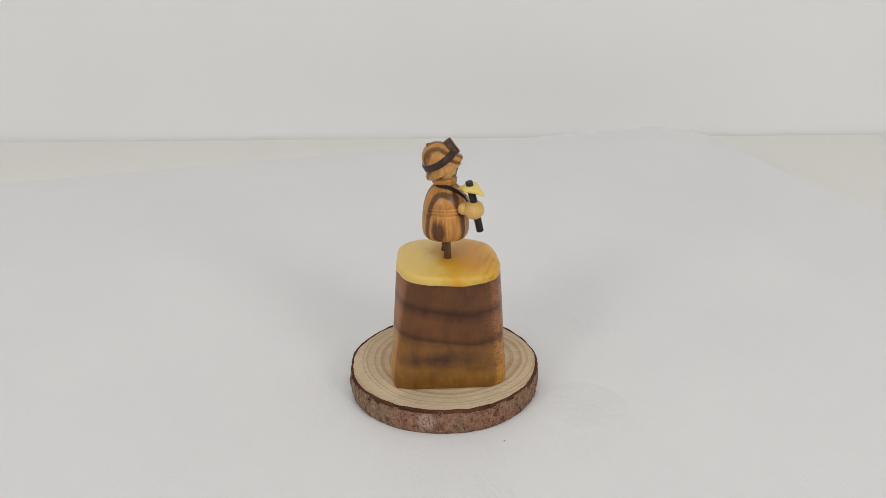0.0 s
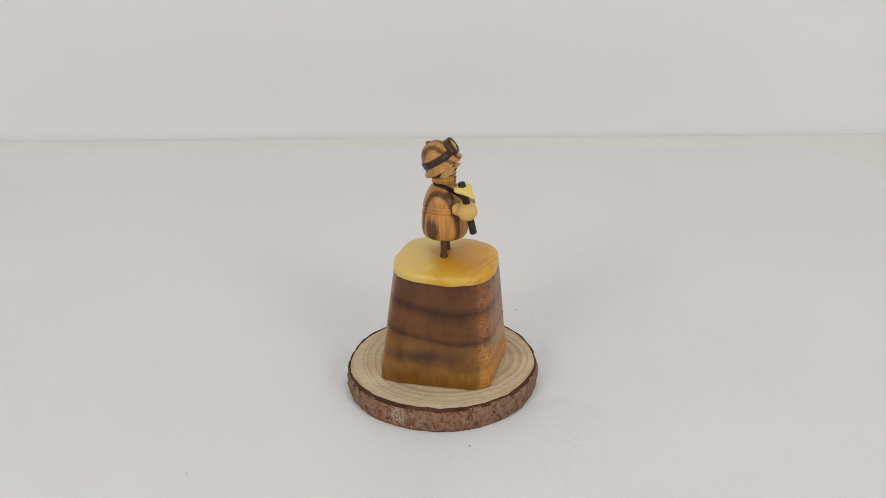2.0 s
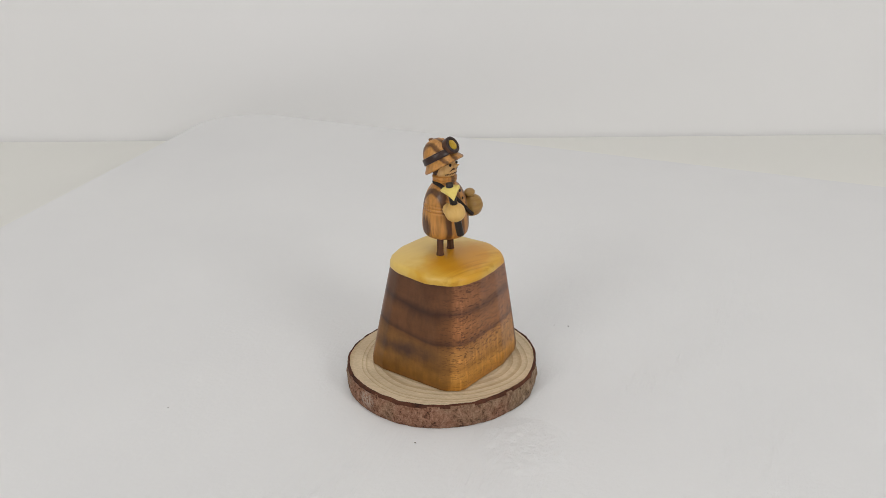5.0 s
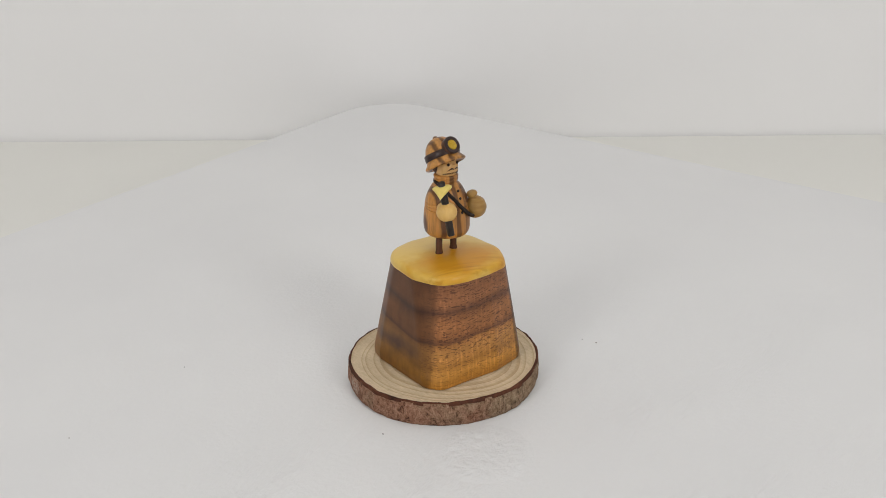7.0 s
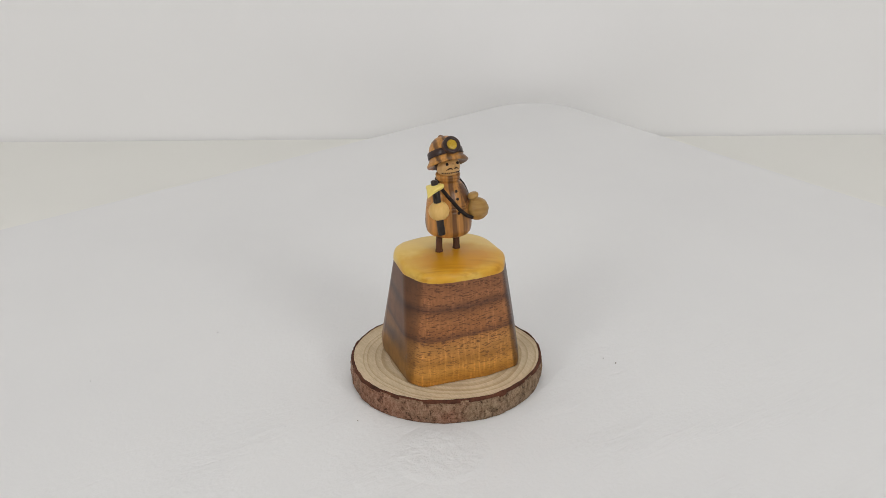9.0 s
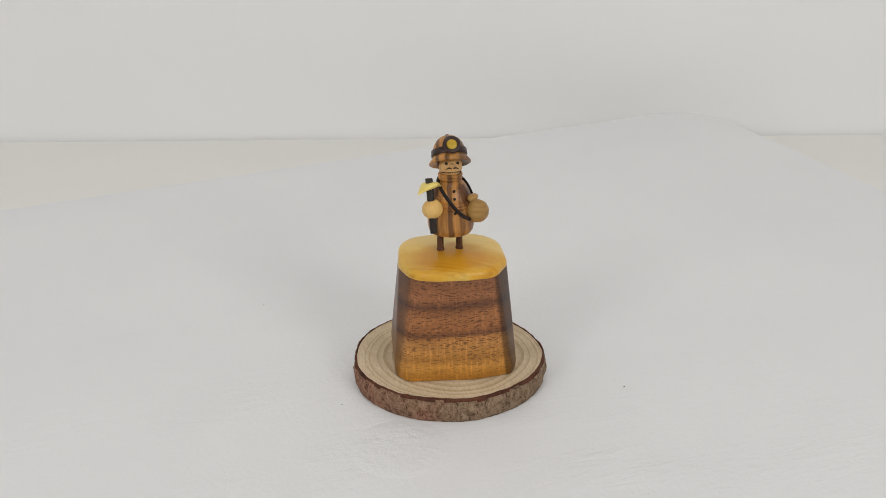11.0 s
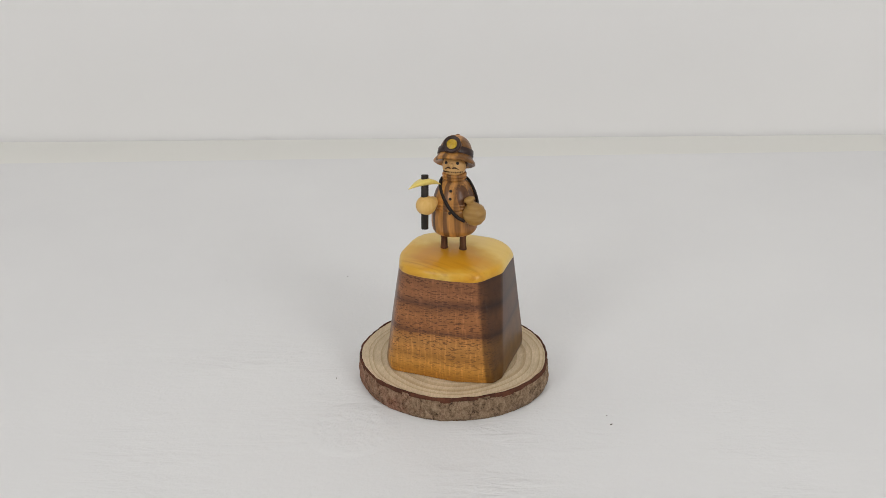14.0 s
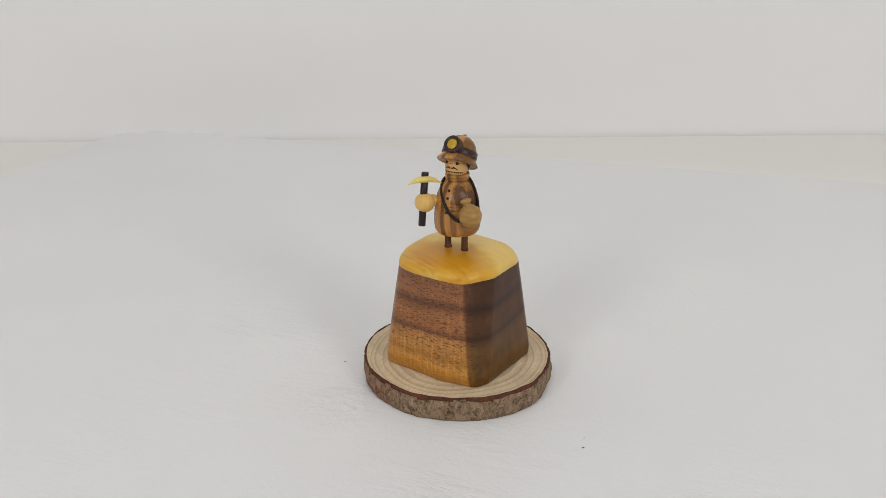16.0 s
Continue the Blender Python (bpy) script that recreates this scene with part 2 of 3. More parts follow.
def slice_wood():
    """Sawn pale softwood with growth rings and saw marks."""
    m, nt, b = material("pale_sawn_wood", 0.75, 0.25)
    v = coords(nt)
    warp = node(nt, "ShaderNodeTexNoise", Vector=v, Scale=18.0, Detail=2.0)
    moved = nt.nodes.new("ShaderNodeVectorMath")
    moved.operation = "MULTIPLY_ADD"
    nt.links.new(warp.outputs["Color"], moved.inputs[0])
    moved.inputs[1].default_value = (0.006, 0.006, 0)
    nt.links.new(v, moved.inputs[2])
    dist = nt.nodes.new("ShaderNodeVectorMath")
    dist.operation = "DISTANCE"
    nt.links.new(moved.outputs["Vector"], dist.inputs[0])
    dist.inputs[1].default_value = (0.006, 0.005, 0.0118)
    r = dist.outputs["Value"]
    phase = math_node(nt, "FRACT", math_node(nt, "MULTIPLY", math_node(nt, "ADD", r, math_node(nt, "MULTIPLY", noise_tex(nt, node_radius(nt, r), 1.0, 2.0), 0.011)), 280.0))
    rings = ramp(nt, phase, [(0.0, (0.67, 0.545, 0.385)), (0.5, (0.65, 0.525, 0.365)), (0.8, (0.56, 0.435, 0.285)), (0.92, (0.50, 0.37, 0.225)), (1.0, (0.66, 0.535, 0.375))])
    fibre = math_node(nt, "ADD", math_node(nt, "MULTIPLY", noise_tex(nt, v, 60.0, 4.0), 0.6), math_node(nt, "MULTIPLY", noise_tex(nt, along_way(nt, 12, (1, 3, 1)), 700.0, 4.0, 0.7), 0.4))
    tint = ramp(nt, fibre, [(0.36, (0.84, 0.82, 0.78)), (0.64, (1.06, 1.06, 1.04))])
    saw = noise_tex(nt, along_way(nt, 12, (1.5, 7, 1)), 190.0, 5.0, 0.7)
    streak = ramp(nt, saw, [(0.35, (0.88, 0.86, 0.83)), (0.65, (1.08, 1.08, 1.07))])
    nt.links.new(mix(nt, 1.0, mix(nt, 1.0, rings, tint, "MULTIPLY"), streak, "MULTIPLY"), b.inputs["Base Color"])
    bump(nt, b, math_node(nt, "ADD", math_node(nt, "MULTIPLY", phase, -0.35), saw), 0.6, 0.0006)
    return m


def bark_material():
    """Pine bark: red-brown flakes, greyer and greener in places, one pale scar."""
    m, nt, b = material("bark", 0.85, 0.25)
    v = coords(nt, (1, 1, 0.75))
    broad = noise_tex(nt, coords(nt), 42.0, 4.0, 0.6)
    flakes = noise_tex(nt, v, 360.0, 6.0, 0.72, 0.8)
    fine = noise_tex(nt, coords(nt), 1300.0, 4.0, 0.7)
    tone = math_node(nt, "ADD", math_node(nt, "MULTIPLY", flakes, 0.7), math_node(nt, "MULTIPLY", fine, 0.3))
    red = ramp(nt, tone, [(0.38, (0.035, 0.014, 0.009)), (0.47, (0.235, 0.108, 0.064)), (0.64, (0.46, 0.27, 0.18))])
    grey = ramp(nt, tone, [(0.37, (0.035, 0.021, 0.013)), (0.47, (0.225, 0.148, 0.088)), (0.64, (0.43, 0.315, 0.205))])
    # red where the flakes have fallen on one side, grey-green all round the rest
    sep = nt.nodes.new("ShaderNodeSeparateXYZ")
    nt.links.new(coords(nt), sep.inputs[0])
    side = math_node(nt, "ADD", math_node(nt, "MULTIPLY", sep.outputs["X"], -0.42 * 8.0), math_node(nt, "MULTIPLY", sep.outputs["Y"], 0.91 * 8.0))
    pick = ramp(nt, math_node(nt, "ADD", math_node(nt, "ADD", side, 0.20), broad), [(0.40, (0.05,) * 3), (0.62, (0.95,) * 3)])
    colour = mix(nt, pick, red, grey)
    d = nt.nodes.new("ShaderNodeVectorMath")
    d.operation = "DISTANCE"
    nt.links.new(coords(nt), d.inputs[0])
    d.inputs[1].default_value = (-0.0085, -0.0465, 0.0062)
    near = ramp(nt, math_node(nt, "DIVIDE", d.outputs["Value"], 0.006), [(0.3, (1.0,) * 3), (1.0, (0.0,) * 3)])
    scar = math_node(nt, "MULTIPLY", near, ramp(nt, noise_tex(nt, v, 900.0, 3.0, 0.7), [(0.44, (0.0,) * 3), (0.54, (0.95,) * 3)]))
    nt.links.new(mix(nt, scar, colour, (0.50, 0.40, 0.32)), b.inputs["Base Color"])
    bump(nt, b, tone, 1.0, 0.0016)
    return m


PATCH = (0.0580, -0.0275, 0.0)
M_WALL = plain_paint("wall_paint", (0.875, 0.87, 0.868), (0.86, 0.855, 0.853))
M_TABLE = plain_paint("table_laminate", (0.84, 0.835, 0.79), (0.82, 0.815, 0.77), 0.5)
M_FLOOR = plain_paint("floor_vinyl", (0.5, 0.49, 0.46), (0.46, 0.45, 0.42), 0.5)
M_SHEET = sheet_paint()
M_PLATTER = plain_paint("platter_plastic", (0.6, 0.6, 0.6), (0.57, 0.57, 0.57), 0.4)
M_SPECK = plain_paint("dust", (0.17, 0.14, 0.12), (0.12, 0.10, 0.08), 0.9)
M_SLICE = slice_wood()
M_BARK = bark_material()
M_RIM = fine_wood("inner_bark", (0.14, 0.050, 0.026), (0.028, 0.011, 0.007), 0.85, 0.6, (1, 1, 1), 0.0)
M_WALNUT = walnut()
M_CAP = cap_wood()
M_COAT = layered_wood("coat_wood", [(-12.5, 0.2), (-10.6, 0.15), (-10.1, 0.0), (-6.9, 0.05), (-6.3, 0.85), (-5.0, 0.8), (-4.4, 0.0), (-0.6, 0.05), (0.0, 0.8), (1.7, 0.75),
                                    (2.3, 0.1), (4.4, 0.2), (5.0, 0.7), (6.4, 0.55), (7.4, 0.15), (9.6, 0.6)],
                      (0.62, 0.285, 0.070), (0.040, 0.014, 0.009), (radians(-2), 0, radians(8)), 0.31, 0.0011, [(-4.8, -9.6, 14.0, 4.4), (3.2, -6.6, 29.0, 2.6), (6.5, 6.2, 29.5, 5.0), (2.0, 9.6, 27.0, 4.0)])
M_HELMET = layered_wood("helmet_wood", [(-12.0, 0.0), (-8.6, 0.0), (-7.6, 0.05), (-6.7, 0.85), (-5.6, 0.8), (-4.9, 0.1), (-1.6, 0.1), (-0.9, 0.85), (0.3, 0.7), (1.0, 0.05),
                                        (3.2, 0.15), (3.9, 0.85), (5.3, 0.7), (6.1, 0.1), (8.4, 0.2), (9.4, 0.7)],
                        (0.64, 0.305, 0.078), (0.036, 0.013, 0.008), (radians(-6), 0, radians(12)), 0.77, 0.0019)
M_BAND = fine_wood("stained_band", (0.058, 0.034, 0.028), (0.022, 0.012, 0.010), 0.34, 1.0, (1, 1, 1))
M_HAIR = fine_wood("burnt_wood", (0.10, 0.046, 0.024), (0.022, 0.010, 0.007), 0.55, 0.8, (1, 1, 0.3))
M_FACE = fine_wood("face_wood", (0.68, 0.43, 0.185), (0.52, 0.28, 0.095))
M_BALL = fine_wood("pale_boxwood", (0.76, 0.50, 0.185), (0.62, 0.365, 0.095))
M_BLADE = fine_wood("blade_wood", (0.83, 0.68, 0.215), (0.72, 0.54, 0.12), 0.35)
M_EBONY = fine_wood("ebony", (0.034, 0.024, 0.019), (0.010, 0.008, 0.006), 0.42)
M_LEG = fine_wood("leg_wood", (0.15, 0.065, 0.034), (0.022, 0.009, 0.006), 0.26, 0.7, (1, 1, 0.06), 0.2)
M_LAMP = fine_wood("lamp_wood", (0.165, 0.085, 0.055), (0.050, 0.023, 0.014), 0.34)
M_LENS = fine_wood("lens_wood", (0.60, 0.41, 0.04), (0.30, 0.16, 0.01), 0.3, 2.0, (1, 1, 1))
M_GOURD = fine_wood("gourd_wood", (0.45, 0.270, 0.085), (0.27, 0.145, 0.040), 0.38, 0.8, (0.12, 0.12, 1))
M_CORD = fine_wood("cord", (0.03, 0.021, 0.017), (0.011, 0.008, 0.007), 0.75, 1.5, (1, 1, 1), 0.0)


# ---- mesh helpers ----
def finish(name, bm, mats, smooth=True):
    mesh = bpy.data.meshes.new(name)
    bmesh.ops.recalc_face_normals(bm, faces=bm.faces)
    if smooth:
        for f in bm.faces:
            f.smooth = True
    bm.to_mesh(mesh)
    bm.free()
    for m in mats if isinstance(mats, (list, tuple)) else [mats]:
        mesh.materials.append(m)
    return mesh


def part(name, bm, mat, parent, label="", smooth=True):
    ob = new(name, finish(name, bm, mat, smooth))
    ob.parent = parent
    return tagged(ob, label)


def sharpen(ob, degrees):
    ob.data.set_sharp_from_angle(angle=radians(degrees))
    return ob


def loops(bm, rings, mat=0, close_start=True, close_end=True):
    """Skins a row of closed rings of points."""
    made = [[bm.verts.new(p) for p in ring] for ring in rings]
    n = len(made[0])
    for a, b in zip(made, made[1:]):
        for i in range(n):
            f = bm.faces.new((a[i], a[(i + 1) % n], b[(i + 1) % n], b[i]))
            f.material_index = mat
    for ring, wanted in ((made[0], close_start), (made[-1], close_end)):
        if wanted:
            f = bm.faces.new(ring)
            f.material_index = mat
    return made


def lathe(bm, profile, m=Matrix(), mat=0, segments=32, squash=1.0):
    """Turns a profile of (radius, height) about z."""
    rings = []
    for r, z in profile:
        r = max(r, 1e-6)
        rings.append([m @ Vector((r * math.cos(2 * math.pi * i / segments), squash * r * math.sin(2 * math.pi * i / segments), z)) for i in range(segments)])
    loops(bm, rings, mat)


def ball(bm, centre, radii, mat=0, turn=Matrix(), segments=28, rows=16):
    profile = [(math.sin(math.pi * k / rows), -math.cos(math.pi * k / rows)) for k in range(rows + 1)]
    scale = Matrix.Diagonal((*radii, 1)) if isinstance(radii, tuple) else Matrix.Diagonal((radii, radii, radii, 1))
    lathe(bm, profile, Matrix.Translation(centre) @ turn @ scale, mat, segments)


def spline(points, count):
    """A smooth row of points through the given ones."""
    pts = [Vector(p) for p in points]
    pts = [pts[0] * 2 - pts[1]] + pts + [pts[-1] * 2 - pts[-2]]
    out = []
    for i in range(1, len(pts) - 2):
        a, b, c, d = pts[i - 1:i + 3]
        for k in range(count):
            t = k / count
            out.append(0.5 * (2 * b + (c - a) * t + (2 * a - 5 * b + 4 * c - d) * t * t + (3 * b - a - 3 * c + d) * t ** 3))
    return out + [pts[-2]]


def tube(bm, points, radius, mat=0, segments=10, flat=1.0):
    pts = [Vector(p) for p in points]
    rings = []
    side = None
    for i, p in enumerate(pts):
        way = (pts[min(i + 1, len(pts) - 1)] - pts[max(i - 1, 0)]).normalized()
        if side is None:
            side = way.orthogonal().normalized()
        side = (side - way * side.dot(way)).normalized()
        up = way.cross(side)
        r = radius[i] if isinstance(radius, (list, tuple)) else radius
        rings.append([p + r * (math.cos(2 * math.pi * k / segments) * side + flat * math.sin(2 * math.pi * k / segments) * up) for k in range(segments)])
    loops(bm, rings, mat)


def along(a, b):
    """A pose at a with z pointing to b."""
    return Matrix.Translation(a) @ (Vector(b) - Vector(a)).to_track_quat("Z", "Y").to_matrix().to_4x4()


def rounded_outline(corners, radii, steps):
    """A closed outline through a convex polygon with rounded corners."""
    out = []
    n = len(corners)
    for i in range(n):
        p = Vector(corners[i])
        a = (Vector(corners[i - 1]) - p).normalized()
        b = (Vector(corners[(i + 1) % n]) - p).normalized()
        half = math.acos(max(-1, min(1, a.dot(b)))) / 2
        r = radii[i]
        cut = r / math.tan(half)
        centre = p + (a + b).normalized() * (r / math.sin(half))
        start, end = p + a * cut - centre, p + b * cut - centre
        a0 = math.atan2(start.y, start.x)
        sweep = (math.atan2(end.y, end.x) - a0 + math.pi) % (2 * math.pi) - math.pi
        for k in range(steps + 1):
            t = a0 + sweep * k / steps
            out.append(centre + r * Vector((math.cos(t), math.sin(t))))
    return out


# ---- the room ----
def slab(name, size, centre, mat, turn=0.0, label="", category=""):
    bm = bmesh.new()
    bmesh.ops.create_cube(bm, size=1.0, matrix=Matrix.Diagonal((*size, 1)))
    ob = new(name, finish(name, bm, mat, False))
    ob.matrix_basis = pose(*centre, 0, 0, turn)
    return tagged(ob, label, category, kind="structure")


YAW = -0.75
WALL_WAY = Vector((math.cos(radians(YAW)), math.sin(radians(YAW)), 0))
WALL_BACK = Vector((-math.sin(radians(YAW)), math.cos(radians(YAW)), 0))
wall_foot = Vector((-0.004, 0.5555, 0.0))
c = wall_foot + WALL_BACK * 0.05
slab("wall_north", (3.2, 0.1, 2.6), (c.x, c.y, 0.55), M_WALL, YAW, "plain matt white painted wall behind the table", "wall")
for name, s in (("wall_west", -1), ("wall_east", 1)):
    c = wall_foot + WALL_WAY * (1.55 * s) - WALL_BACK * 1.2
    slab(name, (0.1, 2.5, 2.6), (c.x, c.y, 0.55), M_WALL, YAW, "plain white painted side wall", "wall")
c = wall_foot - WALL_BACK * 2.4
slab("wall_south", (3.2, 0.1, 2.6), (c.x, c.y, 0.55), M_WALL, YAW, "plain white painted wall", "wall")
c = wall_foot - WALL_BACK * 1.2
slab("floor", (3.2, 2.6, 0.1), (c.x, c.y, -0.8), M_FLOOR, YAW, "plain pale grey floor", "floor")
slab("ceiling", (3.2, 2.6, 0.1), (c.x, c.y, 1.9), M_WALL, YAW, "plain white painted ceiling", "ceiling")


def table():
    base = tagged(new("table"), "pale beige-green table top against the white wall", "table")
    depth, width = 1.25, 2.4
    mid = wall_foot - WALL_BACK * (depth / 2 + 0.001)
    base.matrix_basis = pose(mid.x, mid.y, -0.75, 0, 0, YAW)
    bm = bmesh.new()
    bmesh.ops.create_cube(bm, size=1.0, matrix=Matrix.Translation((0, 0, 0.735)) @ Matrix.Diagonal((width, depth, 0.03, 1)))
    bmesh.ops.bevel(bm, geom=bm.edges, offset=0.003, segments=2, affect="EDGES")
    part("tabletop", bm, M_TABLE, base, smooth=False)
    for x in (-1, 1):
        for y in (-1, 1):
            bm = bmesh.new()
            bmesh.ops.create_cube(bm, size=1.0, matrix=Matrix.Translation((x * (width / 2 - 0.06), y * (depth / 2 - 0.06), 0.36)) @ Matrix.Diagonal((0.05, 0.05, 0.72, 1)))
            part("leg", bm, M_TABLE, base, smooth=False)
    return base


table()


# ---- what turns ----
def turntable():
    base = tagged(new("turntable"), "low round turntable under the white sheet", "turntable")
    bm = bmesh.new()
    lathe(bm, [(0.0, 0.0), (0.10, 0.0), (0.105, 0.004), (0.105, 0.022), (0.10, 0.026), (0.0, 0.026)], segments=64)
    sharpen(part("foot", bm, M_PLATTER, base), 40)
    bm = bmesh.new()
    lathe(bm, [(0.0, 0.026), (0.148, 0.026), (0.15, 0.028), (0.15, 0.038), (0.149, 0.0395), (0.0, 0.0395)], segments=64)
    sharpen(part("platter", bm, M_PLATTER, base), 40)
    return base


def white_sheet():
    """A stiff white sheet with rounded corners on the turntable; its origin lies on top of it."""
    ob = tagged(new("white_sheet"), "large stiff white painted sheet with rounded corners", "sheet")
    corners = [(-0.492, 0.266), (-0.177, -0.511), (0.500, -0.340), (0.213, 0.447)]
    outline = rounded_outline(corners, [0.050, 0.05, 0.06, 0.05], 10)
    bm = bmesh.new()
    rows = [(0.0, -0.0025), (0.0, -0.0004), (-0.0004, 0.0)]
    rings = []
    for inset, z in rows:
        rings.append([Vector((p.x * (1 + inset), p.y * (1 + inset), z)) for p in outline])
    loops(bm, rings)
    sheet = part("sheet", bm, M_SHEET, ob)
    sharpen(sheet, 30)
    for x, y, s in SPECKS:
        bm = bmesh.new()
        bmesh.ops.create_icosphere(bm, subdivisions=1, radius=1.0, matrix=Matrix.Translation((x, y, s * 0.3)) @ pose(0, 0, 0, 0, 0, x * 9000) @ Matrix.Diagonal((s, s * 0.6, s * 0.45, 1)))
        part("speck", bm, M_SPECK, ob, "tiny dark speck of dust")
    return ob


SPECKS = [(0.0141, 0.0800, 0.0006), (0.0075, 0.0765, 0.00035), (0.0205, -0.0546, 0.0005), (-0.0893, -0.1034, 0.0004), (-0.0592, -0.1689, 0.0004)]


def slice_radius(a):
    """The outline of the wood slice: nearly round, a little fuller to one side."""
    return (0.0458 - 0.0007 * math.cos(2 * a) + 0.0003 * math.sin(2 * a) + 0.0003 * math.cos(3 * a + 1.9)
            + 0.0002 * math.sin(5 * a + 1.0) + 0.00015 * math.sin(9 * a + 0.4))


def wood_slice():
    ob = tagged(new("wood_slice"), "round slice of tree trunk with rough brown bark on white sheet", "wood slice")
    n, thick = 300, 0.0118
    angles = [2 * math.pi * i / n for i in range(n)]
    # sawn face
    bm = bmesh.new()
    rings = []
    for k in range(1, 41):
        s = k / 40
        rings.append([Vector((math.cos(a) * (slice_radius(a) - 0.0014) * s, math.sin(a) * (slice_radius(a) - 0.0014) * s,
                              thick + 0.00012 * noise.noise((math.cos(a) * s * 5, math.sin(a) * s * 5, 0)))) for a in angles])
    rings.insert(0, [Vector((math.cos(a) * 0.0003, math.sin(a) * 0.0003, thick)) for a in angles])
    rings.append([Vector((p.x * 0.998, p.y * 0.998, 0.0004)) for p in rings[-1]])
    loops(bm, rings)
    sharpen(part("sawn_wood", bm, M_SLICE, ob, "pale sawn wood face with growth rings"), 40)
    # bark
    bm = bmesh.new()

    def rough(a, z, s):
        p = Vector((math.cos(a) * 0.045, math.sin(a) * 0.045, z * 0.5))
        return s * 1.25 * (noise.fractal(p * 170, 0.7, 2.0, 5) * 0.75 + 0.7 * noise.noise(p * 420) + 0.25 * noise.noise(Vector((p.x * 60, p.y * 60, 3))))
    rows = []
    for off, z, s in ((-0.0018, thick - 0.0006, 0.0), (-0.0014, thick + 0.0002, 0.00012), (-0.0009, thick + 0.0003, 0.0002), (-0.0004, thick - 0.0003, 0.0003), (-0.0003, thick - 0.0013, 0.0004),
                      (-0.0005, thick - 0.0022, 0.0004), (-0.0001, thick - 0.0030, 0.0006), (0.0, 0.0070, 0.0006), (0.0001, 0.0055, 0.0007), (0.0, 0.0040, 0.0006), (-0.0001, 0.0026, 0.0006), (-0.0004, 0.0012, 0.0005), (-0.0008, 0.0, 0.0003), (-0.003, 0.0, 0.0)):
        ring = []
        for a in angles:
            r = slice_radius(a) + off + rough(a, z, s)
            dz = 0.0 if z < 0.001 or s == 0 else 0.0005 * noise.noise((math.cos(a) * 9, math.sin(a) * 9, z * 300))
            ring.append(Vector((math.cos(a) * r, math.sin(a) * r, z + dz)))
        rows.append(ring)
    loops(bm, rows, 0, False, False)
    bm.faces.ensure_lookup_table()
    for f in bm.faces:
        zc = f.calc_center_median()
        if zc.z > thick - 0.0011 - 0.0016 * noise.noise(Vector((zc.x * 130, zc.y * 130, 7))):
            f.material_index = 1
    part("bark", bm, [M_BARK, M_RIM], ob, "rough reddish brown and grey bark")
    return ob


BLOCK_FOOT = [(-30.3, -22.6), (-28.5, -29.8), (-20.1, -31.3), (16.6, -29.7), (23.4, -24.1), (23.2, -13.0), (23.4, 8.3), (18.8, 25.8), (12.4, 28.4), (-26.3, 26.8), (-29.2, 20.8)]
BLOCK_TOP = [(-27.0, -8.1), (-22.1, -22.7), (-12.1, -26.1), (3.8, -26.2), (18.9, -20.0), (20.8, -7.4), (19.8, 4.2), (16.9, 17.5), (2.9, 24.1), (-21.9, 22.6), (-26.8, 10.5)]
FOOT_RADII = [3.9, 2.6, 4.5, 7.4, 6.1, 8.0, 7.9, 4.0, 4.9, 5.3, 4.5]
TOP_RADII = [11.8, 13.3, 10.3, 10.3, 12.5, 10.3, 10.0, 8.3, 8.0, 8.3, 10.0]


def block_outline(z, soft=0.0):
    """Outline of the pedestal at height z above the slice, in metres; soft rounds its corners further."""
    s = z / 0.0495
    s -= 0.05 * s * (1 - s)
    corners = [((f[0] + (t[0] - f[0]) * s) * MM, (f[1] + (t[1] - f[1]) * s) * MM) for f, t in zip(BLOCK_FOOT, BLOCK_TOP)]
    radii = [(f + (t - f) * s) * MM for f, t in zip(FOOT_RADII, TOP_RADII)]
    return rounded_outline(corners, [r + (0.0145 - r) * soft for r in radii], 6)


def cap_seam(p):
    """Height of the seam between walnut and cap: it wanders a little."""
    a = math.atan2(p.y, p.x + 0.004)
    return MM * (49.69 - 0.29 * math.cos(a) - 0.49 * math.sin(a) + 0.20 * math.cos(2 * a) + 0.13 * math.sin(2 * a) + 0.07 * math.cos(3 * a) - 0.18 * math.sin(4 * a))


